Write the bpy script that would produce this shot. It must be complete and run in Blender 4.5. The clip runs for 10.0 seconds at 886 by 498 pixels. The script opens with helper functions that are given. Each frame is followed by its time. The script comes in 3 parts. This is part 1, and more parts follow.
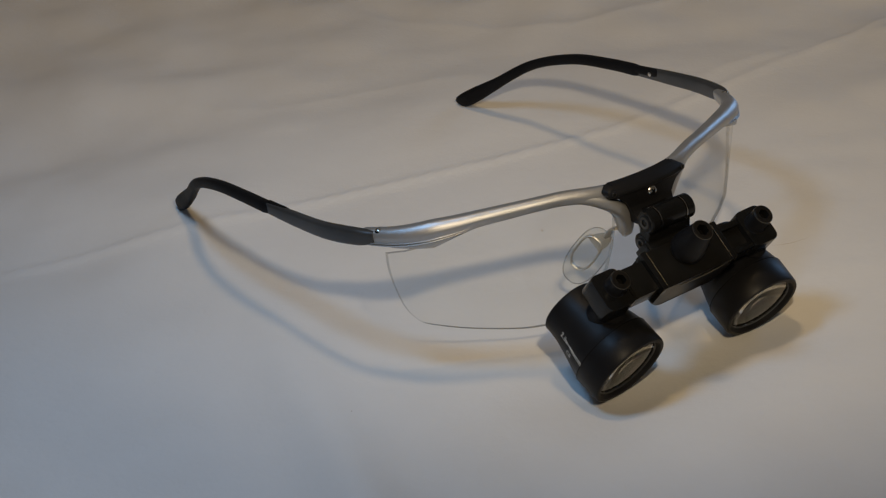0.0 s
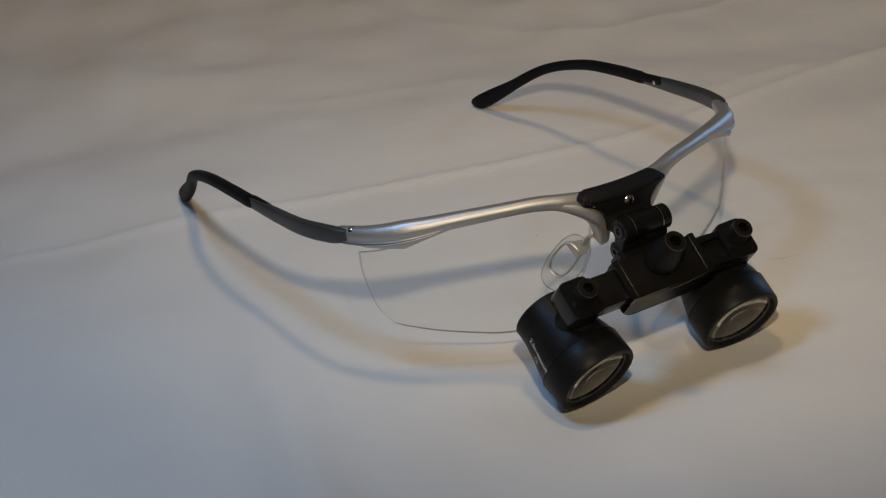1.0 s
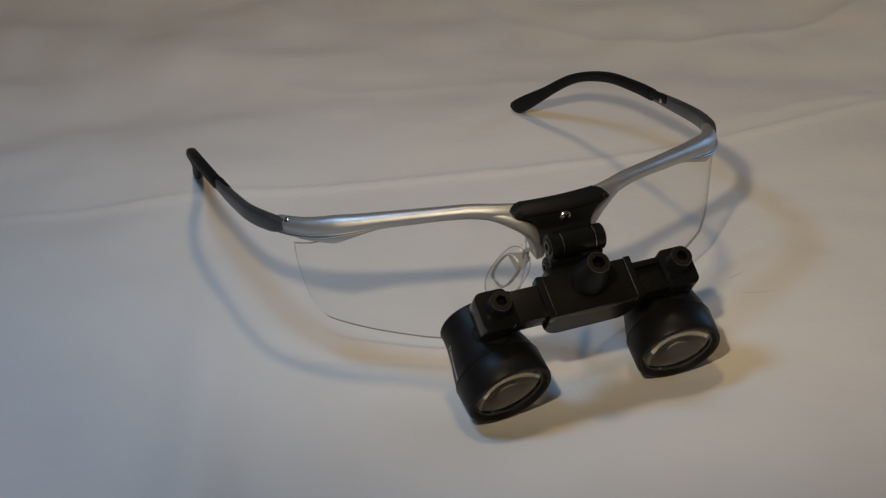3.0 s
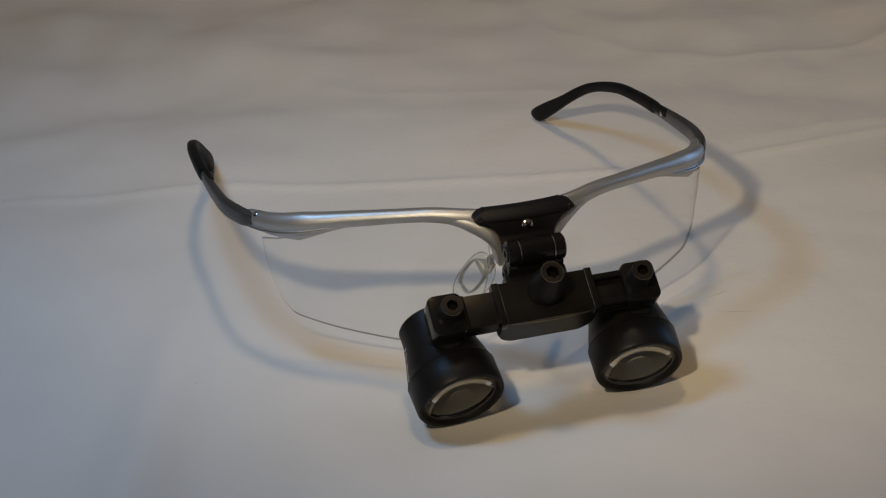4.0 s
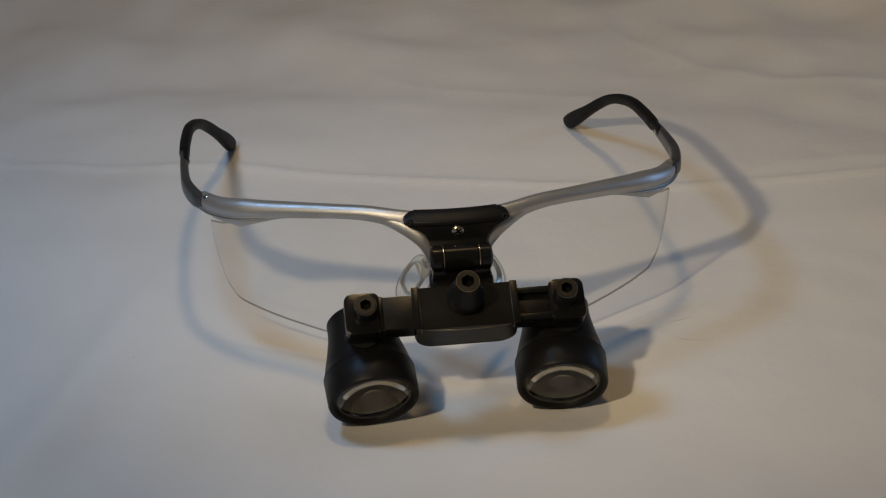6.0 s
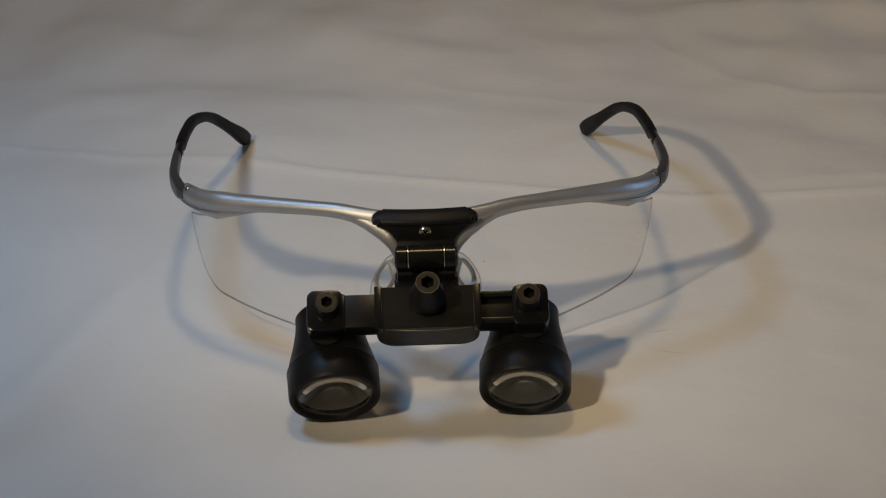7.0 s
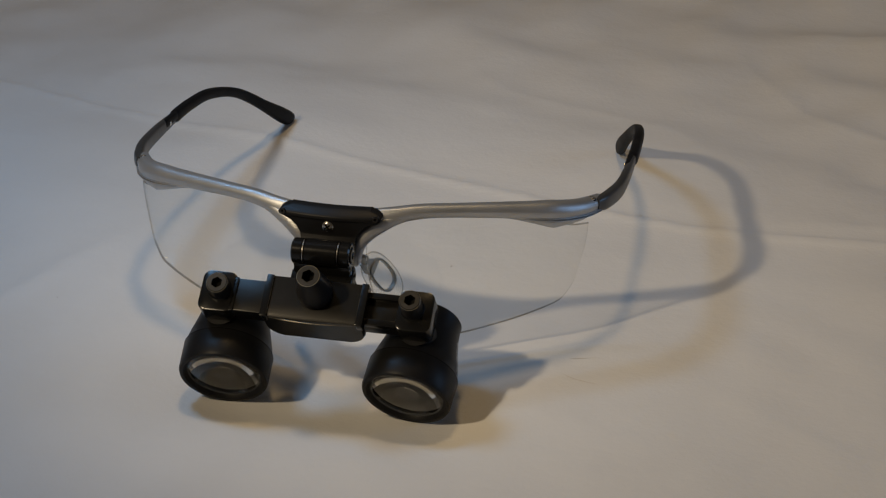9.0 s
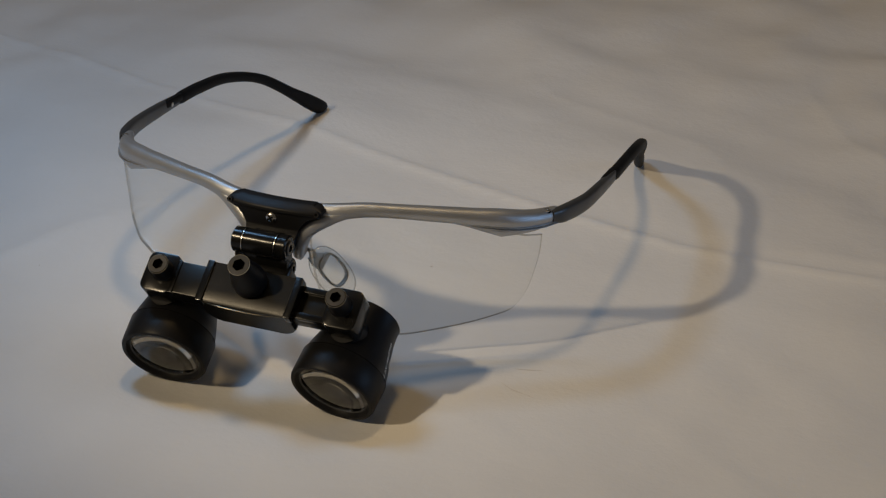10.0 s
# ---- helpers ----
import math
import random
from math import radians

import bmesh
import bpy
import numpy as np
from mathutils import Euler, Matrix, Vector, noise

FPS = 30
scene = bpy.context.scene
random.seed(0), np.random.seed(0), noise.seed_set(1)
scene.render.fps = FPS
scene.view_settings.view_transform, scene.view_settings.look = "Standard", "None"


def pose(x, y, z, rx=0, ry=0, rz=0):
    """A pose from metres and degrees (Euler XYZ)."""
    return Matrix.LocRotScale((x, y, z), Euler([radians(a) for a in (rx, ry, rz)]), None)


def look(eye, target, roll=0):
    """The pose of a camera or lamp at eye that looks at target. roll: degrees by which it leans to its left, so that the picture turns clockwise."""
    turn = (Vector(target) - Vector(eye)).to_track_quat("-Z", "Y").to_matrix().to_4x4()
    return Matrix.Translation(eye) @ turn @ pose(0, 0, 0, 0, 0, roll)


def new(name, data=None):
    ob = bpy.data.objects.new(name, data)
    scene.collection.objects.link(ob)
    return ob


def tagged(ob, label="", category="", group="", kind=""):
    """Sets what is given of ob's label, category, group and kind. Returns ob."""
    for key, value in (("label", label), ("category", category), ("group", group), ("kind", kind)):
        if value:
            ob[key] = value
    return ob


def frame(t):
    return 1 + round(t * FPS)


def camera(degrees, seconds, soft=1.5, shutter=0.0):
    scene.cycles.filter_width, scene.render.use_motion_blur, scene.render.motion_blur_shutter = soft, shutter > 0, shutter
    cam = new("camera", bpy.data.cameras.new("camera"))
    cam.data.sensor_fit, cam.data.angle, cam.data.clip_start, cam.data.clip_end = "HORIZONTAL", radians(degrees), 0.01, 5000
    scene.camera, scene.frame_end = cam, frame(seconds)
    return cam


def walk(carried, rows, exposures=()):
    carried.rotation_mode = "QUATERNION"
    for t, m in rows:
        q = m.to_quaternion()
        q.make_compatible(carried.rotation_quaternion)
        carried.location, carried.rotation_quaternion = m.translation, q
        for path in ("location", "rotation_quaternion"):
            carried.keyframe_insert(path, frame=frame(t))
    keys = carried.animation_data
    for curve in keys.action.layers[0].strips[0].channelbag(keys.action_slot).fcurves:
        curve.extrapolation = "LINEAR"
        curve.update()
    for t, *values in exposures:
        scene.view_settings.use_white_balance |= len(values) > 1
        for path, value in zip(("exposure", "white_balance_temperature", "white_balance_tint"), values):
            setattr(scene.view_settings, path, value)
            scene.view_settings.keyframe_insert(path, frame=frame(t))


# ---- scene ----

# ---- camera and its walk ----
cam = camera(26.04, 10.0, soft=1.25)
ROWS = [
    (0.0, -0.3391, -0.3781, 0.2866, 63.29, 4.43, -37.17),
    (0.5, -0.3230, -0.3887, 0.2852, 63.42, 4.24, -35.22),
    (1.0, -0.3032, -0.4016, 0.2829, 63.64, 4.10, -32.92),
    (1.5, -0.2773, -0.4160, 0.2813, 63.76, 3.67, -29.91),
    (2.0, -0.2594, -0.4255, 0.2798, 63.90, 3.56, -27.90),
    (2.5, -0.2394, -0.4344, 0.2777, 64.07, 3.39, -25.74),
    (3.0, -0.2075, -0.4473, 0.2766, 64.15, 3.03, -22.32),
    (4.5, -0.1295, -0.4732, 0.2720, 64.70, 2.29, -14.13),
    (5.0, -0.1059, -0.4774, 0.2727, 64.59, 1.89, -11.68),
    (5.5, -0.0807, -0.4799, 0.2725, 64.55, 1.54, -9.18),
    (7.0, -0.0071, -0.4869, 0.2698, 64.86, 1.10, -1.93),
    (7.5, 0.0159, -0.4864, 0.2700, 64.81, 0.59, 0.47),
    (8.0, 0.0417, -0.4866, 0.2699, 64.89, 0.43, 2.98),
    (8.5, 0.0769, -0.4836, 0.2710, 64.81, 0.17, 6.46),
    (9.0, 0.1301, -0.4738, 0.2727, 64.63, -0.58, 11.86),
    (9.5, 0.1809, -0.4602, 0.2762, 64.33, -1.24, 17.12),
    (10.0, 0.2146, -0.4477, 0.2783, 64.10, -1.47, 20.69),
]
walk(cam, [(t, pose(x, y, z, rx, ry, rz)) for t, x, y, z, rx, ry, rz in ROWS])

# ---- world and lamps ----
world = bpy.data.worlds.new("room_air")
world.use_nodes = True
world.node_tree.nodes["Background"].inputs[0].default_value = (0.50, 0.62, 0.85, 1)
world.node_tree.nodes["Background"].inputs[1].default_value = 0.06
scene.world = world


def area_lamp(name, eye, target, size, watts, colour):
    data = bpy.data.lights.new(name, "AREA")
    data.shape, data.size, data.energy, data.color = "DISK", size, watts, colour
    ob = new(name, data)
    ob.matrix_world = look(eye, target)
    return ob


def spot_lamp(name, eye, target, radius, watts, cone, colour):
    data = bpy.data.lights.new(name, "SPOT")
    data.shadow_soft_size, data.energy, data.color = radius, watts, colour
    data.spot_size, data.spot_blend = radians(cone), 1.0
    ob = new(name, data)
    ob.matrix_world = look(eye, target)
    return ob


def point_lamp(name, eye, radius, watts, colour):
    data = bpy.data.lights.new(name, "POINT")
    data.shadow_soft_size, data.energy, data.color = radius, watts, colour
    ob = new(name, data)
    ob.matrix_world = pose(*eye)
    return ob


# a small warm-white desk lamp close in front on the left, its beam thrown backwards; a warm pendant lamp overhead,
# a cool lamp on the left, a cool window low on the right
spot_lamp("key_lamp", (-0.178, -0.252, 0.295), (0.21, 0.27, 0.0), 0.010, 3.7, 66, (1.0, 0.795, 0.52))
point_lamp("pendant_lamp", (0.0, 0.10, 0.95), 0.055, 4.9, (1.0, 0.69, 0.33))
area_lamp("side_lamp", (-0.165, 0.045, 0.33), (-0.10, 0.06, 0.0), 0.085, 0.345, (0.29, 0.59, 1.0))
area_lamp("window_light", (1.35, 0.30, 0.34), (0.0, 0.0, 0.03), 0.50, 2.3, (0.34, 0.60, 1.0))

# ---- materials ----


def material(name):
    m = bpy.data.materials.new(name)
    m.use_nodes = True
    nt = m.node_tree
    return m, nt, nt.nodes["Principled BSDF"]


def noise_node(nt, scale, detail=3.0, rough=0.55, stretch=None):
    tc = nt.nodes.new("ShaderNodeTexCoord")
    n = nt.nodes.new("ShaderNodeTexNoise")
    n.inputs["Scale"].default_value, n.inputs["Detail"].default_value = scale, detail
    n.inputs["Roughness"].default_value = rough
    if stretch:
        mp = nt.nodes.new("ShaderNodeMapping")
        mp.inputs["Scale"].default_value = stretch
        nt.links.new(tc.outputs["Object"], mp.inputs["Vector"])
        nt.links.new(mp.outputs["Vector"], n.inputs["Vector"])
    else:
        nt.links.new(tc.outputs["Object"], n.inputs["Vector"])
    return n.outputs["Fac"]


def ramp(nt, fac, low, high, a=0.3, b=0.7):
    r = nt.nodes.new("ShaderNodeValToRGB")
    r.color_ramp.elements[0].position, r.color_ramp.elements[1].position = a, b
    r.color_ramp.elements[0].color, r.color_ramp.elements[1].color = (*low, 1), (*high, 1)
    nt.links.new(fac, r.inputs["Fac"])
    return r.outputs["Color"]


def spread(nt, fac, low, high):
    r = nt.nodes.new("ShaderNodeMapRange")
    r.inputs["To Min"].default_value, r.inputs["To Max"].default_value = low, high
    nt.links.new(fac, r.inputs["Value"])
    return r.outputs["Result"]


def bump(nt, p, fac, strength, distance):
    b = nt.nodes.new("ShaderNodeBump")
    b.inputs["Strength"].default_value, b.inputs["Distance"].default_value = strength, distance
    nt.links.new(fac, b.inputs["Height"])
    nt.links.new(b.outputs["Normal"], p.inputs["Normal"])


def coated(name, low, high, rough, metal=0.0, grain=900.0, relief=0.15, stains=60.0, spec=0.5):
    """A painted, moulded or plated surface: two tones at stain scale, fine grain in the relief."""
    m, nt, p = material(name)
    nt.links.new(ramp(nt, noise_node(nt, stains, 4), low, high), p.inputs["Base Color"])
    nt.links.new(spread(nt, noise_node(nt, stains * 2.3, 5), rough - 0.06, rough + 0.08), p.inputs["Roughness"])
    p.inputs["Metallic"].default_value = metal
    p.inputs["Specular IOR Level"].default_value = spec
    bump(nt, p, noise_node(nt, grain, 2), relief, 0.0002)
    return m


SILVER = coated("silver_paint", (0.44, 0.45, 0.46), (0.52, 0.52, 0.53), 0.40, 0.8, 4800, 0.30)
GUNMETAL = coated("grey_metallic", (0.065, 0.068, 0.072), (0.095, 0.099, 0.104), 0.36, 0.6, 2600, 0.08)
RUBBER = coated("black_rubber", (0.005, 0.005, 0.006), (0.009, 0.009, 0.010), 0.50, 0.0, 1800, 0.2, spec=0.09)
ANODISED = coated("black_anodised", (0.006, 0.006, 0.007), (0.010, 0.010, 0.011), 0.42, 0.0, 3000, 0.10, spec=0.16)
SATIN = coated("black_anodised_plate", (0.008, 0.0078, 0.0072), (0.017, 0.016, 0.0145), 0.30, 0.45, 3000, 0.10, spec=0.3)
GLOSSY = coated("black_gloss_plastic", (0.005, 0.005, 0.005), (0.008, 0.008, 0.008), 0.19, 0.0, 1500, 0.06, spec=0.27)
PIT = coated("dark_recess", (0.003, 0.003, 0.003), (0.006, 0.006, 0.006), 0.7, 0.0, spec=0.08)
STEEL = coated("bright_steel", (0.55, 0.52, 0.48), (0.66, 0.63, 0.58), 0.22, 1.0, 1500, 0.1)
PAD_METAL = coated("satin_pad_metal", (0.48, 0.47, 0.45), (0.56, 0.55, 0.52), 0.38, 0.45, 1500, 0.1)
RIM = coated("dark_bare_metal", (0.07, 0.066, 0.058), (0.11, 0.10, 0.088), 0.30, 1.0, 1500, 0.1)
# for the bare knob rims, and for the highlights painted on the block
BRONZE = coated("bronze_rim_and_glint", (0.16, 0.14, 0.105), (0.25, 0.22, 0.165), 0.38, 1.0, 1500, 0.1)
WHITE_INK = coated("white_ink", (0.70, 0.70, 0.68), (0.78, 0.78, 0.76), 0.6, 0.0)
FIBRE = coated("dark_fibre", (0.30, 0.23, 0.17), (0.42, 0.33, 0.25), 0.7, 0.0)


def clear(name, tint, gloss_rough, base, edge, power):
    """A clear pane: lets light through, mirrors more the flatter it is seen."""
    m = bpy.data.materials.new(name)
    m.use_nodes = True
    nt = m.node_tree
    nt.nodes.remove(nt.nodes["Principled BSDF"])
    out = nt.nodes["Material Output"]
    t = nt.nodes.new("ShaderNodeBsdfTransparent")
    t.inputs["Color"].default_value = (*tint, 1)
    g = nt.nodes.new("ShaderNodeBsdfGlossy")
    g.inputs["Roughness"].default_value = gloss_rough
    lw = nt.nodes.new("ShaderNodeLayerWeight")
    lw.inputs["Blend"].default_value = 0.5
    pw = nt.nodes.new("ShaderNodeMath")
    pw.operation = "POWER"
    pw.inputs[1].default_value = power
    nt.links.new(lw.outputs["Facing"], pw.inputs[0])
    ma = nt.nodes.new("ShaderNodeMath")
    ma.operation = "MULTIPLY_ADD"
    ma.inputs[1].default_value, ma.inputs[2].default_value = edge, base
    nt.links.new(pw.outputs[0], ma.inputs[0])
    mix = nt.nodes.new("ShaderNodeMixShader")
    nt.links.new(ma.outputs[0], mix.inputs["Fac"])
    nt.links.new(t.outputs["BSDF"], mix.inputs[1])
    nt.links.new(g.outputs["BSDF"], mix.inputs[2])
    nt.links.new(mix.outputs["Shader"], out.inputs["Surface"])
    return m


CLEAR = clear("clear_polycarbonate", (0.985, 0.985, 0.98), 0.03, 0.02, 0.45, 4.0)
CLEAR_EDGE = clear("polished_lens_edge", (0.64, 0.63, 0.60), 0.15, 0.32, 0.4, 2.0)
SILICONE = clear("clear_silicone", (0.95, 0.955, 0.95), 0.12, 0.03, 0.5, 3.5)
SILICONE_EDGE = clear("silicone_edge", (0.82, 0.82, 0.81), 0.15, 0.05, 0.5, 3.0)
OPTIC = clear("coated_optic", (0.92, 0.93, 0.95), 0.02, 0.02, 0.08, 2.5)
GLASS, nt, p = material("flint_glass")
p.inputs["Base Color"].default_value = (0.66, 0.65, 0.62, 1)
p.inputs["Specular IOR Level"].default_value = 0.16
p.inputs["Transmission Weight"].default_value, p.inputs["IOR"].default_value = 1.0, 1.70
nt.links.new(spread(nt, noise_node(nt, 500, 3), 0.0, 0.02), p.inputs["Roughness"])

# the sheet: matt white paper with faint blotches, soft cockling and fibre relief
SHEET, nt, p = material("white_paper")
nt.links.new(ramp(nt, noise_node(nt, 9, 5), (0.71, 0.69, 0.665), (0.78, 0.765, 0.745)), p.inputs["Base Color"])
p.inputs["Roughness"].default_value = 0.75
p.inputs["Specular IOR Level"].default_value = 0.25
soft = nt.nodes.new("ShaderNodeMath")
soft.operation = "MULTIPLY_ADD"
soft.inputs[1].default_value = 7.0
nt.links.new(noise_node(nt, 60, 6, 0.6), soft.inputs[0])
nt.links.new(noise_node(nt, 700, 4), soft.inputs[2])
bump(nt, p, soft.outputs[0], 0.20, 0.0005)
PLASTER, nt, p = material("matt_wall_paint")
nt.links.new(ramp(nt, noise_node(nt, 2, 5), (0.52, 0.52, 0.51), (0.58, 0.58, 0.57)), p.inputs["Base Color"])
p.inputs["Roughness"].default_value = 0.9
bump(nt, p, noise_node(nt, 120, 3), 0.1, 0.002)

# ---- mesh helpers (all shapes in millimetres) ----
MM = 0.001


def place(name, bm, materials, parent=None, smooth=True, label=""):
    bmesh.ops.recalc_face_normals(bm, faces=bm.faces)
    bmesh.ops.scale(bm, vec=(MM, MM, MM), verts=bm.verts)
    me = bpy.data.meshes.new(name)
    bm.to_mesh(me)
    bm.free()
    for m in materials if isinstance(materials, (list, tuple)) else (materials,):
        me.materials.append(m)
    for f in me.polygons:
        f.use_smooth = smooth
    if smooth:
        me.set_sharp_from_angle(angle=radians(38))
    ob = new(name, me)
    if parent:
        ob.parent = parent
    if label:
        ob["label"] = label
    return ob


def loft(bm, rings, cap=True, closed=False, mat=0):
    """Skin over rings of equally many points; returns the rings' vertices."""
    vs = [[bm.verts.new(q) for q in ring] for ring in rings]
    n = len(vs[0])
    pairs = list(zip(vs[:-1], vs[1:])) + ([(vs[-1], vs[0])] if closed else [])
    for a, b in pairs:
        for i in range(n):
            bm.faces.new((a[i], a[(i + 1) % n], b[(i + 1) % n], b[i])).material_index = mat
    if cap and not closed:
        bm.faces.new(list(reversed(vs[0]))).material_index = mat
        bm.faces.new(vs[-1]).material_index = mat
    return vs


def spline(points, steps=8):
    """A smooth line through the points."""
    pts = [Vector(q) for q in points]
    pts = [2 * pts[0] - pts[1]] + pts + [2 * pts[-1] - pts[-2]]
    out = []
    for i in range(1, len(pts) - 2):
        a, b, c, d = pts[i - 1:i + 3]
        for k in range(steps):
            u = k / steps
            out.append(0.5 * (2 * b + (c - a) * u + (2 * a - 5 * b + 4 * c - d) * u * u + (3 * b - a - 3 * c + d) * u ** 3))
    return out + [pts[-2]]


def along(values, u):
    """Linear reading of a table of (place 0..1, value)."""
    for (a, va), (b, vb) in zip(values[:-1], values[1:]):
        if u <= b:
            return va + (vb - va) * (u - a) / (b - a)
    return values[-1][1]


def oval(n, w, h, power):
    """A superellipse: power 2 is an ellipse, higher is boxier."""
    out = []
    for i in range(n):
        t = 2 * math.pi * i / n
        c, s = math.cos(t), math.sin(t)
        out.append((math.copysign(abs(c) ** (2 / power), c) * w / 2, math.copysign(abs(s) ** (2 / power), s) * h / 2))
    return out


def sweep(bm, line, width, height, power=2.6, n=16, up=(0, 0, 1), cap=True, closed=False, mat=0):
    """A bar along the line; width lies across it, height along up; both are tables over 0..1 or numbers."""
    rings, m = [], len(line)
    for i, q in enumerate(line):
        a, b = (line[i - 1], line[(i + 1) % m]) if closed else (line[max(i - 1, 0)], line[min(i + 1, m - 1)])
        t = (b - a).normalized()
        side = t.cross(Vector(up)).normalized()
        top = side.cross(t)
        u = i / (m - 1)
        w = along(width, u) if isinstance(width, list) else width
        h = along(height, u) if isinstance(height, list) else height
        rings.append([q + side * x + top * y for x, y in oval(n, w, h, power)])
    return loft(bm, rings, cap, closed, mat)


def axes(forward, up=(0, 0, 1)):
    w = Vector(forward).normalized()
    u = w.cross(Vector(up)).normalized()
    return u, u.cross(w), w


def lathe(bm, origin, forward, profile, n=32, cap=True, closed=False, mat=0):
    """Rings round the axis from origin; profile rows: distance along it, radius."""
    u, v, w = axes(forward, (0, 0, 1) if abs(Vector(forward).normalized().z) < 0.95 else (0, 1, 0))
    o = Vector(origin)
    rings = [[o + w * s + (u * math.cos(2 * math.pi * i / n) + v * math.sin(2 * math.pi * i / n)) * r for i in range(n)] for s, r in profile]
    return loft(bm, rings, cap, closed, mat)


def prism(bm, outline, origin, u, v, w, near, far, bevel=0.4, mat=0):
    """The outline in the plane (u, v) at origin, drawn out along w from near to far, with softened edges."""
    o, u, v, w = Vector(origin), Vector(u), Vector(v), Vector(w)
    vs = [[bm.verts.new(o + u * a + v * b + w * d) for a, b in outline] for d in (near, far)]
    n = len(outline)
    fs = [bm.faces.new((vs[0][i], vs[0][(i + 1) % n], vs[1][(i + 1) % n], vs[1][i])) for i in range(n)]
    fs += [bm.faces.new(list(reversed(vs[0]))), bm.faces.new(vs[1])]
    bmesh.ops.recalc_face_normals(bm, faces=fs)
    if bevel:
        es = list({e for f in fs for e in f.edges if e.calc_face_angle(0) > 0.35})
        bmesh.ops.bevel(bm, geom=es, offset=bevel, segments=2, affect="EDGES", profile=0.6, clamp_overlap=True)
    for f in bm.faces:
        f.material_index = max(f.material_index, mat)


def rounded(w0, w1, h0, h1, r, n=5, corners=(1, 1, 1, 1)):
    """A rectangle's outline with its corners rounded off where asked."""
    out = []
    for (cx, cy, a0), on in zip(((w1, h1, 0), (w0, h1, 90), (w0, h0, 180), (w1, h0, 270)), corners):
        if not on:
            out.append((cx, cy))
            continue
        x, y = cx - math.copysign(r, cx - (w0 + w1) / 2), cy - math.copysign(r, cy - (h0 + h1) / 2)
        for k in range(n + 1):
            t = radians(a0 + 90 * k / n)
            out.append((x + r * math.cos(t), y + r * math.sin(t)))
    return out


def socket_cap(bm, origin, forward, profile, across, depth, n=24):
    """A turned knob with a hexagonal socket in its end; the profile ends at the rim of the face."""
    u, v, w = axes(forward, (0, 0, 1) if abs(Vector(forward).normalized().z) < 0.95 else (0, 1, 0))
    o = Vector(origin)

    def ring(s, radius, hexed=False):
        out = []
        for i in range(n):
            t = 2 * math.pi * i / n
            k = radius
            if hexed:
                k = radius / math.cos((t + math.pi / 6) % (math.pi / 3) - math.pi / 6)
            out.append(o + w * s + (u * math.cos(t) + v * math.sin(t)) * k)
        return out

    top = profile[-1][0]
    rings = [ring(s, r) for s, r in profile]
    loft(bm, rings, cap=False)
    loft(bm, [rings[-1], ring(top, across / 2, True)], cap=False, mat=2)
    vs = loft(bm, [ring(top, across / 2, True), ring(top - depth, across / 2, True)], cap=False, mat=1)
    bm.faces.new(vs[-1]).material_index = 1
    bmesh.ops.remove_doubles(bm, verts=bm.verts, dist=0.002)


# ---- the sheet, and unseen walls and a ceiling added round it ----
FOLD = [(-0.75, 0.345), (-0.160, 0.187), (-0.009, 0.148), (0.050, 0.1315), (0.095, 0.1215), (0.135, 0.120), (0.244, 0.123), (0.75, 0.14)]


def fold_line(x):
    for (a, ya), (b, yb) in zip(FOLD[:-1], FOLD[1:]):
        if x <= b:
            return ya + (yb - ya) * (x - a) / (b - a)
    return FOLD[-1][1]


def sheet_height(x, y):
    """The paper's relief: broad waves, a sharp fold, one soft ridge, and the hollow pressed in by the barrels."""
    d = y - fold_line(x)
    z = 0.0017 * math.exp(-abs(d) / 0.0021) + 0.0022 * (1 - math.exp(-max(d, 0) / 0.022))
    r = (x + 0.103) * 0.945 - (y - 0.03) * 0.327
    z += 0.0055 * math.exp(-(r / 0.011) ** 2) * (1 / (1 + math.exp((y - 0.07) / 0.02)))
    away = min(1.0, max(0.0, (math.hypot(x, y - 0.07) - 0.09) / 0.15))
    run, across = 0.966 * x - 0.259 * y, 0.259 * x + 0.966 * y
    z += 0.0072 * away * noise.noise(Vector((run * 3.5, across * 9.0, 0.3)))
    z += 0.0052 * away * noise.noise(Vector((run * 14, across * 24, 4.1)))
    z += 0.0024 * away * noise.noise(Vector((run * 40, across * 34, 7.7)))
    crease = 1 - abs(noise.noise(Vector((run * 7.0, across * 11.0, 2.6))))
    z += 0.0016 * away * crease ** 9
    # low swells under the two soft tips
    z += 0.0031 * math.exp(-((x + 0.0628) ** 2 + (y - 0.1775) ** 2) / 0.0009)
    z += 0.0020 * math.exp(-((x - 0.0628) ** 2 + (y - 0.1775) ** 2) / 0.0009)
    z += 0.00030 * noise.noise(Vector((x * 60, y * 60, 9.1)))
    ex = max(0.0, abs(x) - 0.027)
    z -= 0.0058 * math.exp(-(ex / 0.026) ** 2 - ((y + 0.0145) / (0.026 if y < -0.0145 else 0.034)) ** 2)
    return z


def ticks(lo, hi, fine_lo, fine_hi, fine, grow):
    out = [fine_lo + fine * i for i in range(int(round((fine_hi - fine_lo) / fine)) + 1)]
    step = fine
    while out[-1] < hi:
        step *= grow
        out.append(min(out[-1] + step, hi))
    step, front = fine, []
    edge = fine_lo
    while edge > lo:
        step *= grow
        edge = max(edge - step, lo)
        front.append(edge)
    return list(reversed(front)) + out


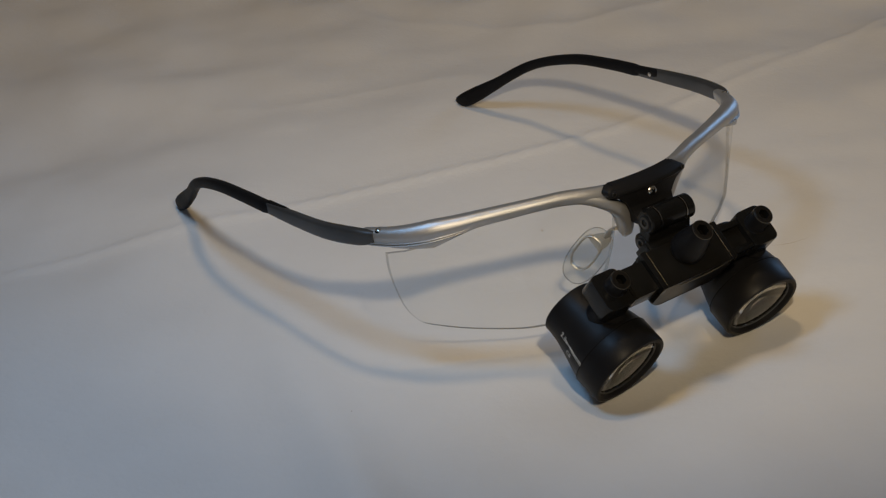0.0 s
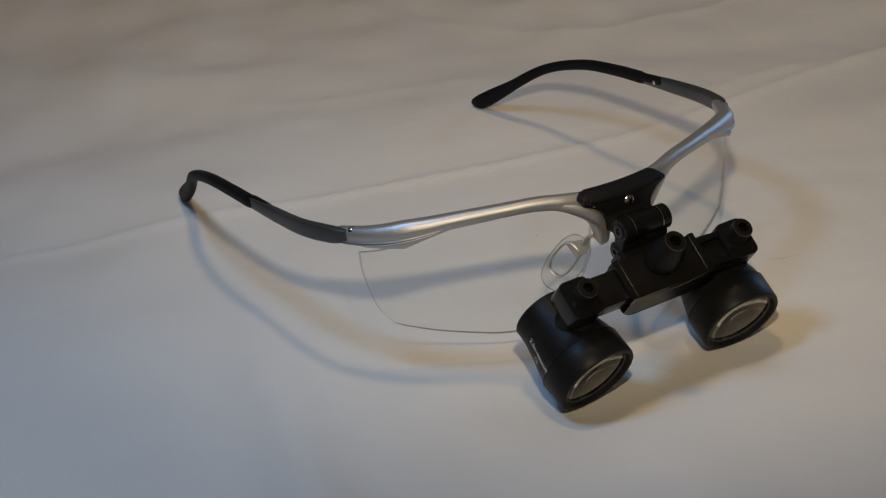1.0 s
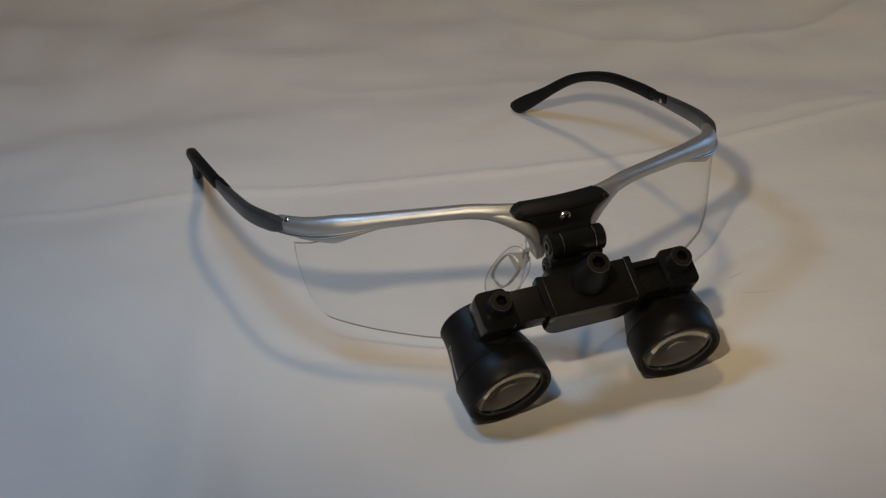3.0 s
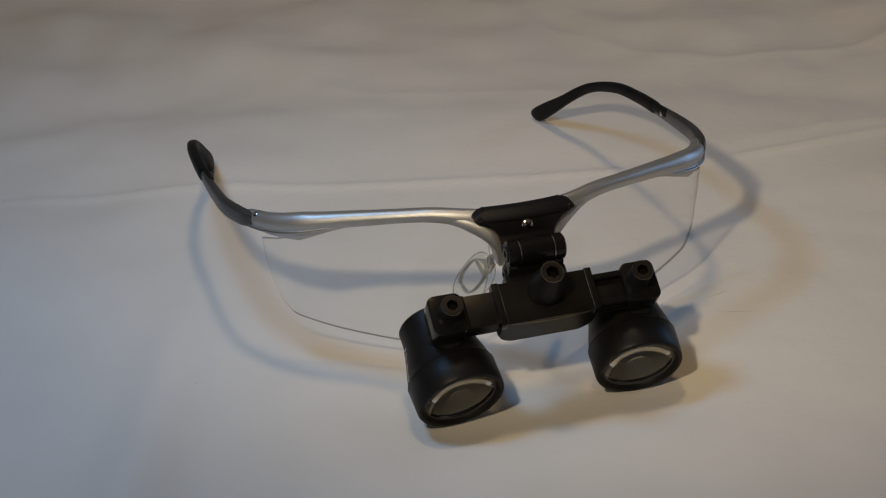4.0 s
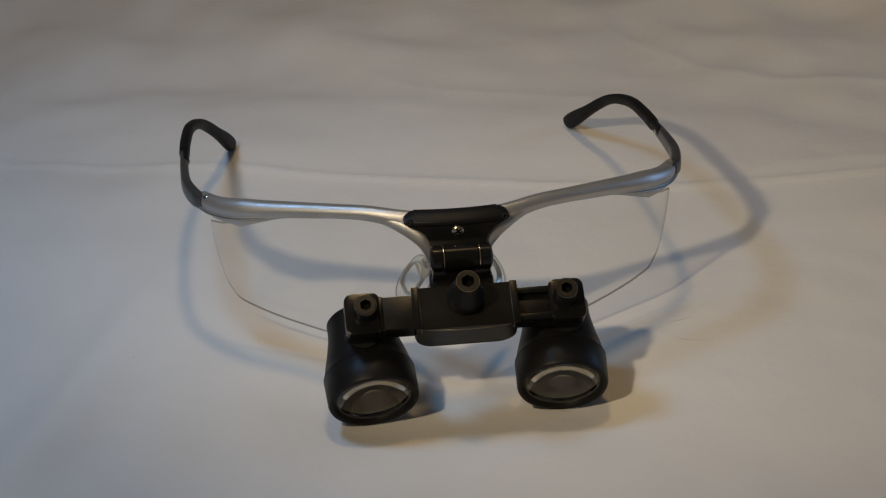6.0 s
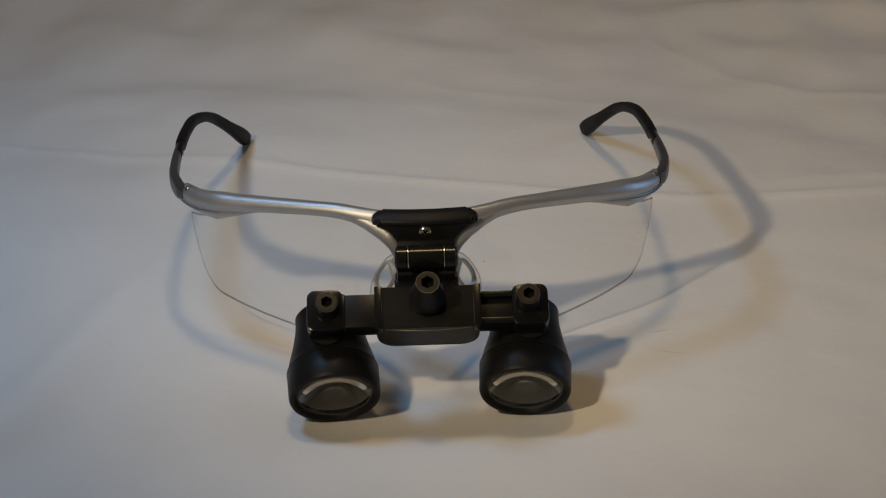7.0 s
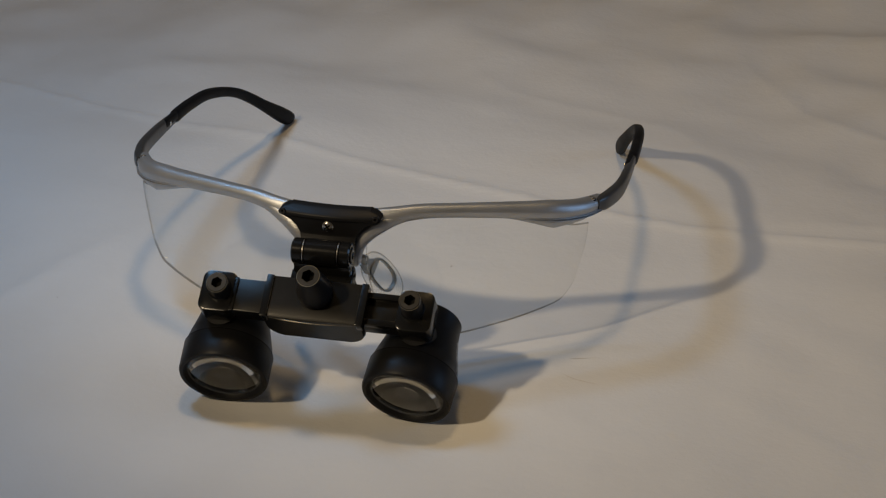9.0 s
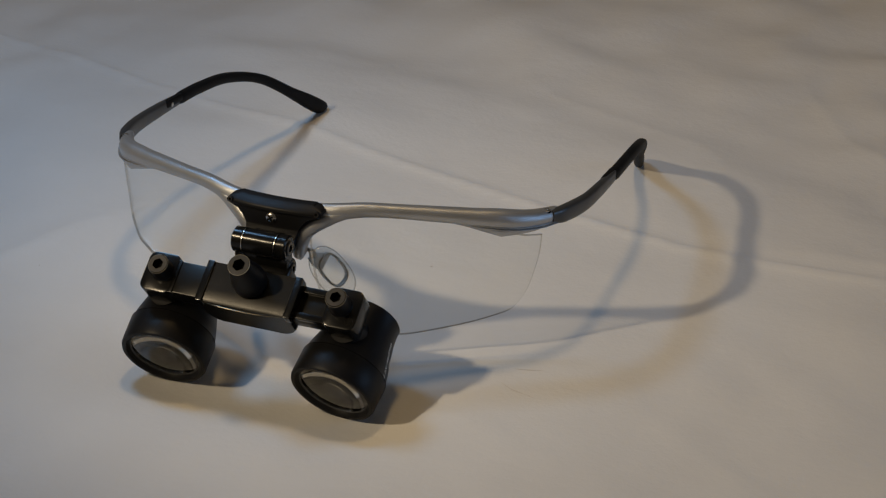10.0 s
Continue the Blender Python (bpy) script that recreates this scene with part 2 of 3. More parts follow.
gx, gy = ticks(-1.6, 1.6, -0.22, 0.24, 0.002, 1.06), ticks(-1.6, 1.6, -0.11, 0.24, 0.002, 1.06)
me = bpy.data.meshes.new("ground")
nx = len(gx)
me.from_pydata([(x, y, sheet_height(x, y)) for y in gy for x in gx], [],
               [(j * nx + i, j * nx + i + 1, (j + 1) * nx + i + 1, (j + 1) * nx + i) for j in range(len(gy) - 1) for i in range(nx - 1)])
for f in me.polygons:
    f.use_smooth = True
me.materials.append(SHEET)
tagged(new("ground", me), "large creased sheet of matt white paper lying flat", "paper sheet", kind="structure")


def shell(name, lo, hi, label, category):
    bm = bmesh.new()
    c, s = (Vector(lo) + Vector(hi)) / 2, Vector(hi) - Vector(lo)
    bmesh.ops.create_cube(bm, size=1, matrix=Matrix.LocRotScale(c, None, s))
    bmesh.ops.scale(bm, vec=(1000, 1000, 1000), verts=bm.verts)
    tagged(place(name, bm, PLASTER, smooth=False), label, category, kind="structure")


# never in view: a closed box added so the lamps' light bounces back
shell("wall_north", (-1.7, 1.6, -0.1), (1.7, 1.7, 1.9), "plain matt wall, unseen, added to bounce light", "wall")
shell("wall_south", (-1.7, -1.7, -0.1), (1.7, -1.6, 1.9), "plain matt wall, unseen, added to bounce light", "wall")
shell("wall_east", (1.6, -1.6, -0.1), (1.7, 1.6, 1.9), "plain matt wall, unseen, added to bounce light", "wall")
shell("wall_west", (-1.7, -1.6, -0.1), (-1.6, 1.6, 1.9), "plain matt wall, unseen, added to bounce light", "wall")
shell("ceiling", (-1.7, -1.7, 1.9), (1.7, 1.7, 2.0), "plain matt ceiling, unseen, added to bounce light", "ceiling")

# ---- the loupe glasses ----
glasses = tagged(new("loupe_glasses"), "silver half-rim glasses with black flip-up magnifying loupes, open on paper", "loupe glasses")

# the brow: x, front y, top z, bottom z of the body, depth
BROW = [
    (11.0, 2.6, 51.0, 43.4, 3.6),
    (18.0, 4.6, 51.5, 46.8, 3.7),
    (25.5, 7.7, 51.8, 48.0, 3.8),
    (33.5, 11.1, 51.3, 47.7, 4.0),
    (41.0, 14.6, 50.7, 46.8, 4.2),
    (48.5, 18.2, 50.0, 45.8, 4.6),
    (55.5, 21.7, 49.3, 44.3, 5.0),
    (61.0, 25.0, 48.8, 43.1, 5.2),
    (65.5, 29.2, 47.7, 42.2, 5.2),
    (69.0, 34.2, 46.6, 41.5, 4.8),
    (71.4, 39.3, 45.7, 41.0, 4.3),
    (73.1, 43.6, 45.0, 40.7, 3.7),
]
TEMPLE = [(70.4, 40.0, 43.4), (73.0, 46.0, 42.6), (75.5, 58.0, 41.3), (76.2, 72.0, 40.1), (76.3, 87.0, 38.8), (76.0, 103.0, 37.5), (74.8, 122.0, 34.7), (71.5, 142.0, 27.9), (66.0, 160.0, 16.2), (62.4, 176.5, 5.6)]
NOSE_ARM = [(27.0, 10.2, 49.2), (19.8, 7.3, 48.6), (14.4, 5.2, 46.8), (10.0, 3.8, 43.9), (7.8, 3.4, 40.6), (6.9, 3.6, 36.8), (6.8, 4.2, 33.4)]


def lens_y(x, z):
    """The wrap of the clear lenses, which follows the brow and leans back a little downwards."""
    y = BROW[0][1] * x / BROW[0][0]
    for a, b in zip(BROW[:-1], BROW[1:]):
        if x >= a[0]:
            y = a[1] + (b[1] - a[1]) * (x - a[0]) / (b[0] - a[0])
    return y + 1.6 + 0.137 * (45 - z)


LENS_TOP = [(9.6, 40.0), (12.0, 46.0), (18.0, 48.8), (25.5, 49.8), (33.5, 49.5), (41.0, 48.6), (48.5, 47.2), (55.5, 45.2), (60.0, 42.6)]
LENS_GRIP = [(60.0, 42.3), (64.5, 40.3), (68.9, 38.6)]
LENS_LOW = [(68.9, 38.6), (68.4, 32.6), (67.3, 26.7), (65.6, 20.4), (63.4, 16.6), (61.7, 14.9), (56.8, 13.0), (50.0, 10.8), (41.0, 8.6), (33.0, 7.2), (24.0, 7.4), (17.0, 10.6), (13.0, 17.0), (10.6, 25.0), (9.5, 34.0), (9.6, 40.0)]


# section of the brow: depth and height as parts of the whole, with a soft ridge along the front
BROW_SECTION = [(v.x, v.y) for v in spline([(-0.50, 0.06, 0), (-0.44, 0.30, 0), (-0.26, 0.48, 0), (0.05, 0.50, 0), (0.38, 0.42, 0), (0.50, 0.10, 0), (0.46, -0.34, 0),
                                            (0.20, -0.50, 0), (-0.18, -0.49, 0), (-0.36, -0.36, 0), (-0.50, 0.06, 0)], 3)[:-1]]


def side_of_frame(s):
    """One half of the front with its temple; s is -1 or 1."""
    q = lambda x, y, z: Vector((s * x, y, z))

    # silver brow
    rings = []
    rows = [spline([(a, b, 0) for a, b, *_ in BROW], 4), spline([(c, d, e) for _, _, c, d, e in BROW], 4)]
    for i, (xy, tbd) in enumerate(zip(*rows)):
        a, b = rows[0][max(i - 1, 0)], rows[0][min(i + 1, len(rows[0]) - 1)]
        t = (b - a).normalized()
        back = Vector((-t.y, t.x, 0))
        mid, h, d = (tbd.x + tbd.y) / 2, tbd.x - tbd.y, tbd.z
        rings.append([q(*(xy + back * (d * (0.5 + w) + 0.20 * h * hh) + Vector((0, 0, mid + h * hh)))) for w, hh in BROW_SECTION])
    bm = bmesh.new()
    loft(bm, rings)
    brow = place("brow", bm, SILVER, glasses, label="satin silver brow bar")

    # lip under the outer brow that grips the lens
    lip = [(46.0, 17.5, 45.9, 46.6), (51.5, 20.1, 44.4, 45.6), (56.5, 22.7, 42.5, 44.8), (60.6, 24.9, 41.0, 43.9), (61.2, 25.4, 41.0, 43.8), (64.5, 28.6, 40.9, 43.0), (68.2, 33.4, 40.8, 42.4), (70.6, 38.4, 40.9, 42.0)]
    rings = []
    for i, (x, y, z0, z1) in enumerate(lip):
        a, b = lip[max(i - 1, 0)], lip[min(i + 1, len(lip) - 1)]
        t = Vector((b[0] - a[0], b[1] - a[1], 0)).normalized()
        back = Vector((-t.y, t.x, 0))
        rings.append([q(*(Vector((x, y, (z0 + z1) / 2)) + back * (1.75 + 1.3 * max(0, 1 - i / 3) + w - 0.18 * h) + Vector((0, 0, h)))) for w, h in oval(20, 3.2, z1 - z0, 3.2)])
    bm = bmesh.new()
    loft(bm, rings)
    place("lens_grip", bm, SILVER, brow)

    # two fine ribs along the lower front of the outer brow
    for drop, x0 in ((-0.30, 47.0), (-0.42, 52.0)):
        rib = []
        for xy, tbd in zip(*rows):
            if xy.x < x0:
                continue
            mid, h, d = (tbd.x + tbd.y) / 2, tbd.x - tbd.y, tbd.z
            rib.append(q(xy.x, xy.y + d * 0.16 + 0.20 * h * drop - 0.05, mid + h * drop))
        bm = bmesh.new()
        sweep(bm, rib, [(0, 0.1), (0.3, 0.9), (0.85, 0.9), (1, 0.3)], [(0, 0.1), (0.3, 0.45), (0.85, 0.45), (1, 0.2)], 2, 8)
        place("brow_rib", bm, SILVER, brow)

    # hinge screw on top of the corner
    bm = bmesh.new()
    lathe(bm, q(69.3, 39.3, 44.9), (0, 0, 1), [(0, 1.1), (0.8, 1.1), (1.0, 0.85), (1.0, 0.45), (0.7, 0.35)], 16)
    place("hinge_screw", bm, STEEL, brow, label="small steel hinge screw")
    # a solid black disc stands in for the shade round the screw
    bm = bmesh.new()
    lathe(bm, q(69.3, 39.3, 44.5), (0, 0, 1), [(0, 1.3), (0.9, 1.3)], 16)
    place("recess_shade", bm, PIT, brow)

    # nose arm
    bm = bmesh.new()
    sweep(bm, spline([q(*a) for a in NOSE_ARM], 6), [(0, 0.8), (0.17, 2.8), (0.34, 4.2), (0.5, 4.6), (0.7, 4.2), (0.92, 3.2), (1, 1.0)], [(0, 1.4), (0.2, 3.8), (0.5, 6.2), (0.75, 6.6), (0.92, 4.6), (1, 1.6)], 3.0, 16, up=(0, 1, 0))
    place("nose_arm", bm, SILVER, glasses)

    # temple: flat metallic bar, black soft end
    wide, high = (0.6, 0.5) if s < 0 else (-0.5, -0.5)
    line = spline([q(x + wide * math.sin(math.pi * min(1, max(0, (y - 40) / 125))), y, z + high * math.sin(math.pi * min(1, max(0, (y - 60) / 116)))) for x, y, z in TEMPLE], 10)
    m = len(line)
    bm = bmesh.new()
    sweep(bm, line[:int(m * 0.50)], [(0, 2.8), (0.12, 3.3), (0.3, 3.2), (1, 2.3)], [(0, 3.8), (0.08, 4.4), (0.2, 5.2), (0.35, 5.4), (0.7, 4.7), (1, 3.2)], 3.4, 16)
    temple = place("temple", bm, GUNMETAL, glasses, label="dark grey metallic temple arm")
    bm = bmesh.new()
    rings = sweep(bm, line[int(m * 0.44):], [(0, 2.6), (0.04, 3.4), (0.5, 3.5), (0.8, 3.6), (0.93, 3.8), (0.98, 3.3), (1, 1.9)],
          [(0, 3.4), (0.04, 4.2), (0.3, 3.8), (0.55, 3.5), (0.75, 4.0), (0.88, 5.6), (0.95, 5.9), (0.985, 5.2), (1, 3.6)], 2.6, 16)
    # the end is cut off at a slant, longest at the top
    aim = (line[-1] - line[-4]).normalized()
    rise = (Vector((0, 0, 1)) - aim * aim.z).normalized()
    for k, ring in enumerate(rings[-14:]):
        c = sum((v.co for v in ring), Vector()) / len(ring)
        for v in ring:
            v.co += aim * ((v.co - c).dot(rise) * 0.7 * (k / 13) ** 1.5)
    tip = place("temple_tip", bm, RUBBER, temple, label="matt black soft temple tip")
    bm = bmesh.new()
    sweep(bm, [a + Vector((-s * 0.55, 0, 0.75)) for a in line[int(m * 0.37):int(m * 0.47)]], [(0, 0.8), (0.15, 1.9), (1, 2.2)], [(0, 1.2), (0.15, 3.0), (1, 2.8)], 3, 12)
    place("tip_tongue", bm, RUBBER, tip)
    bm = bmesh.new()
    a = line[int(m * 0.405)]
    lathe(bm, a + Vector((-s * 1.0, 0, 0.3)), (-s, 0.02, 0), [(0, 0.8), (0.75, 0.8), (0.9, 0.5)], 14)
    place("rivet", bm, STEEL, temple, label="small steel rivet")

    # clear lens
    outline = []
    for chain, steps in ((LENS_TOP, 4), (LENS_GRIP, 4), (LENS_LOW, 4)):
        outline += [(v.x, v.z) for v in spline([Vector((x, 0, z)) for x, z in chain], steps)[:-1]]
    cx, cz = 40.0, 28.0
    bm = bmesh.new()
    sides = []
    for off in (0.0, 1.3):
        grid = []
        for k in range(1, 9):
            u = k / 8
            grid.append([bm.verts.new(q(cx + (x - cx) * u, lens_y(cx + (x - cx) * u, cz + (z - cz) * u) + off, cz + (z - cz) * u)) for x, z in outline])
        c = bm.verts.new(q(cx, lens_y(cx, cz) + off, cz))
        n = len(outline)
        for i in range(n):
            bm.faces.new((c, grid[0][i], grid[0][(i + 1) % n]))
            for a, b in zip(grid[:-1], grid[1:]):
                bm.faces.new((a[i], b[i], b[(i + 1) % n], a[(i + 1) % n]))
        sides.append(grid[-1])
    for i in range(len(outline)):
        bm.faces.new((sides[0][i], sides[1][i], sides[1][(i + 1) % len(outline)], sides[0][(i + 1) % len(outline)])).material_index = 1
    place("lens", bm, [CLEAR, CLEAR_EDGE], glasses, label="clear uncoated protective lens")

    # nose pad with its metal loop and wire
    o = q(11.6, 16.2, 25.2)
    up = q(-4.9, -5.2, 9.8).normalized()
    wide = q(2.6, 5.0, 2.1)
    wide = (wide - up * wide.dot(up)).normalized()
    nrm = wide.cross(up).normalized()
    bm = bmesh.new()
    rings = []
    for d, k in ((-1.0, 0.80), (-0.8, 0.95), (0.0, 1.0), (0.8, 0.95), (1.0, 0.80)):
        rings.append([o + wide * (x * k - 0.9) + up * (y * k - 0.6) + nrm * (d + 0.02 * x * x) for x, y in oval(36, 10.6, 20.5, 2.5)])
    loft(bm, rings)
    pad = place("nose_pad", bm, [SILICONE], glasses, label="clear silicone nose pad")
    # flat metal loop with the web that runs up to the nose arm
    bm = bmesh.new()
    sweep(bm, [o + wide * x + up * y for x, y in oval(36, 6.6, 11.6, 2.8)], 0.7, 1.7, 3, 8, up=nrm, closed=True)
    prism(bm, [(-2.9, 3.0), (2.6, 4.4), (1.2, 6.6), (-0.8, 9.2), (-3.4, 9.6), (-3.9, 6.0)], o, wide, up, nrm, -0.35, 0.35, 0.15)
    sweep(bm, spline([q(8.3, 5.4, 36.0), q(8.6, 7.6, 34.8), o + up * 8.4 - wide * 2.0], 6), 2.2, 1.1, 2.4, 10)
    place("pad_loop", bm, PAD_METAL, pad, label="flat satin metal loop")
    bm = bmesh.new()
    sweep(bm, [o + wide * (x - 0.9) + up * (y - 0.6) + nrm * 0.02 * x * x for x, y in oval(48, 10.6, 20.5, 2.5)], 0.4, 0.4, 2, 6, up=nrm, closed=True)
    place("pad_rim", bm, SILICONE_EDGE, pad)


for s in (-1, 1):
    side_of_frame(s)

# black bridge plate that holds the loupes
def bridge_y(x):
    return 0.010 * x * x


bm = bmesh.new()
cols = []
rows_z = 41
for depth_front in (True, False):
    grid = []
    for i in range(33):
        f = -1 + 2 * i / 32
        col = []
        for j in range(rows_z):
            g = j / (rows_z - 1)
            half_w = along([(0, 11.6), (0.03, 11.9), (0.05, 13.6), (0.09, 14.5), (0.15, 14.9), (0.21, 14.5), (0.26, 13.0), (0.32, 10.9), (0.45, 9.3), (0.6, 8.2), (0.8, 7.6), (1, 7.5)], g)
            x = f * half_w
            z = 52.0 + (39.8 - 52.0) * g - 0.0015 * x * x
            y = bridge_y(x) + (along([(0, 1.6), (0.03, 1.0), (0.05, 0.2), (0.13, -1.3), (0.2, -1.45), (0.24, -1.1), (0.6, -1.2), (0.72, -1.9), (0.84, -3.4), (1, -5.2)], g) if depth_front else along([(0, 4.0), (0.25, 4.2), (0.4, 2.2), (1, 1.6)], g))
            col.append(bm.verts.new((x, y, z)))
        grid.append(col)
    for a, b in zip(grid[:-1], grid[1:]):
        for j in range(rows_z - 1):
            bm.faces.new((a[j], b[j], b[j + 1], a[j + 1]))
    cols.append(grid)
fr, bk = cols
for i in range(32):
    bm.faces.new((fr[i][0], bk[i][0], bk[i + 1][0], fr[i + 1][0]))
    bm.faces.new((fr[i][-1], fr[i + 1][-1], bk[i + 1][-1], bk[i][-1]))
for j in range(rows_z - 1):
    bm.faces.new((fr[0][j], fr[0][j + 1], bk[0][j + 1], bk[0][j]))
    bm.faces.new((fr[-1][j], bk[-1][j], bk[-1][j + 1], fr[-1][j + 1]))
bridge = place("bridge_mount", bm, ANODISED, glasses, label="black plastic bridge mount")

for s in (-1, 1):
    bm = bmesh.new()
    socket_cap(bm, (s * 13.3, bridge_y(13.3) - 1.1, 50.1), (s * 0.25, -1, 0.15), [(0, 0.9), (0.5, 0.9), (0.65, 0.75)], 0.8, 0.5, 18)
    place("wing_pin", bm, [ANODISED, PIT, RIM], bridge)
bm = bmesh.new()
lathe(bm, (0, 0.0, 47.2), (0, -1, 0.1), [(0, 1.65), (1.2, 1.65), (1.6, 1.3), (1.75, 0.8)], 20)
screw = place("screw", bm, STEEL, bridge, label="bright crosshead screw")
# the cross's shade as two black bars on the face, nothing is cut in
for turn in (0, 90):
    bm = bmesh.new()
    c, t = Vector((0, -1.76, 47.38)), radians(turn + 35)
    prism(bm, rounded(-1.0, 1.0, -0.22, 0.22, 0.1, 2), c, (math.cos(t), 0, math.sin(t)), (-math.sin(t), 0, math.cos(t)), (0, -1, 0.1), 0, 0.10, 0)
    place("slot_shade", bm, PIT, screw)

# flip-up hinge: upper and lower knuckles and the link between
UPPER, LOWER = Vector((0, -7.0, 41.9)), Vector((0, -5.0, 34.6))


def knuckle(centre, x0, x1, r, material_):
    bm = bmesh.new()
    lathe(bm, centre + Vector((x0, 0, 0)), (1, 0, 0), [(0, r - 0.5), (0.4, r), (x1 - x0 - 0.4, r), (x1 - x0, r - 0.5)], 28)
    return place("hinge_knuckle", bm, material_, glasses)


for centre, r in ((UPPER, 3.7), (LOWER, 3.0)):
    for x0, x1 in ((-8.4, -5.1), (-4.9, 4.9), (5.1, 8.4)):
        k = knuckle(centre, x0, x1, r, GLOSSY)
        if x0 != -4.9:
            e = x0 if x0 < 0 else x1
            bm = bmesh.new()
            d = math.copysign(1, e)
            socket_cap(bm, centre + Vector((e - d * 0.4, 0, 0)), (d, 0, 0), [(0, r * 0.62), (0.6, r * 0.62), (0.75, r * 0.5)], r * 0.55, 0.6)
            place("pin_head", bm, [ANODISED, PIT, RIM], k)
    for x in (-5.0, 5.0):
        bm = bmesh.new()
        lathe(bm, centre + Vector((x - 0.12, 0, 0)), (1, 0, 0), [(0, r + 0.06), (0.24, r + 0.06)], 28)
        place("washer", bm, STEEL, glasses, label="thin bright washer in the hinge")
bm = bmesh.new()
prism(bm, [(-0.8, 40.4), (-0.8, 43.6), (-3.2, 43.4), (-6.6, 43.8), (-7.2, 39.2), (-3.6, 39.0)], (0, 0, 0), (0, 1, 0), (0, 0, 1), (1, 0, 0), -4.8, 4.8, 0.5)
place("hinge_lug", bm, GLOSSY, bridge)
bm = bmesh.new()
prism(bm, [(-8.6, 41.5), (-8.2, 36.0), (-7.6, 33.6), (-4.2, 33.4), (-4.0, 36.0), (-4.6, 41.5)], (0, 0, 0), (0, 1, 0), (0, 0, 1), (1, 0, 0), -8.2, 8.2, 0.6)
place("hinge_link", bm, GLOSSY, glasses)

# slide block, tilted forward; its own axes: U across, V down its top face, N out of it
O = Vector((0, -11.3, 35.4))
U, V, N = Vector((1, 0, 0)), Vector((0, -0.773, -0.634)), Vector((0, -0.634, 0.773))


def at(u, v, n):
    return O + U * u + V * v + N * n


bm = bmesh.new()
rings = []
for v, bulge in ((0, 0), (4, 0), (8, 0), (11.4, 0), (12.3, 0.35)):
    ring = []
    for a, b in rounded(-14.3 + bulge, 14.3 - bulge, -12.0 + bulge, -bulge, 4.4, 6, (0, 0, 1, 1)):
        swell = 0.9 * (1 - (a / 14.3) ** 2) if v > 9 else 0
        ring.append(at(a, v + swell, b))
    rings.append(ring)
loft(bm, rings)
es = [e for e in bm.edges if e.calc_face_angle(0) > 0.6]
bmesh.ops.bevel(bm, geom=es, offset=0.35, segments=2, affect="EDGES", clamp_overlap=True)
block = place("slide_block", bm, SATIN, glasses, label="black slide block with painted edge highlights")
for u0, u1 in ((-14.7, -12.6), (12.6, 14.7)):
    bm = bmesh.new()
    prism(bm, rounded(u0, u1, -0.2, 12.5, 0.3, 2), O, U, V, N, -3.0, 0.45, 0.25)
    place("end_rib", bm, GLOSSY, block)
# bronze strips that paint the bevel highlights of the front edge and ribs
for pts in ([at(u, 12.35 + 0.88 * (1 - (u / 14.3) ** 2), -0.12) for u in range(-12, 13, 2)], [at(-12.7, 0.4, 0.42), at(-12.7, 6.0, 0.42), at(-12.7, 12.0, 0.42)], [at(12.7, 0.4, 0.42), at(12.7, 6.0, 0.42), at(12.7, 12.0, 0.42)]):
    bm = bmesh.new()
    glint_w = 0.40 if len(pts) > 3 else 0.16
    sweep(bm, pts, [(0, 0.05), (0.2, glint_w), (0.7, glint_w * 0.85), (1, 0.05)], glint_w * 0.8, 2, 8, up=N)
    place("edge_glint", bm, BRONZE, block, label="bronze strip standing in for the edge highlight")
bm = bmesh.new()
prism(bm, rounded(-9, 9, -9.2, -2.0, 1.0, 3), at(0, 0, 0), U, N, V, -3.6, 0.4, 0.4)
place("hinge_tail", bm, GLOSSY, block)

KNOB_AT = at(0, 4.2, 0)
bm = bmesh.new()
socket_cap(bm, KNOB_AT - N * 0.2, N, [(0, 4.5), (0.4, 4.85), (1.0, 5.0), (3.6, 4.9), (5.6, 4.5), (8.6, 3.75), (11.2, 3.3), (11.9, 3.2), (12.1, 2.95)], 3.3, 3.0, 36)
centre_knob = place("clamp_knob", bm, [ANODISED, PIT, RIM], block, label="black knob with a hexagonal socket")
bm = bmesh.new()
lathe(bm, KNOB_AT + N * 11.72, N, [(0, 3.24), (0.1, 3.2), (0.1, 3.04), (0, 3.04)], 36, cap=False, closed=True)
place("rim_ring", bm, BRONZE, centre_knob, label="thin bare metal ring on the knob rim")

# slide arms
bm = bmesh.new()
prism(bm, rounded(-24.5, -11.5, 1.4, 11.2, 0.5, 2), O, U, V, N, -7.0, -1.2, 0.35)
arm_left = place("slide_arm", bm, SATIN, glasses, label="flat black slide arm")
bm = bmesh.new()
prism(bm, rounded(-24.2, -22.9, 1.2, 11.4, 0.2, 2), O, U, V, N, -6.0, -0.9, 0.2)
place("arm_rib", bm, GLOSSY, arm_left)
bm = bmesh.new()
prism(bm, rounded(11.5, 24.5, 1.4, 11.2, 0.5, 2), O, U, V, N, -7.0, -3.0, 0.3)
arm_right = place("slide_arm", bm, SATIN, glasses, label="black slide arm with an open channel")
for v0, v1 in ((1.4, 3.2), (9.3, 11.2)):
    bm = bmesh.new()
    prism(bm, rounded(11.5, 24.5, v0, v1, 0.3, 2), O, U, V, N, -3.2, -1.4, 0.3)
    place("channel_wall", bm, GLOSSY, arm_right)

FRONT_R, GLASS_R, PITCH, TOE = 12.9, 10.4, radians(29.0), radians(4.5)


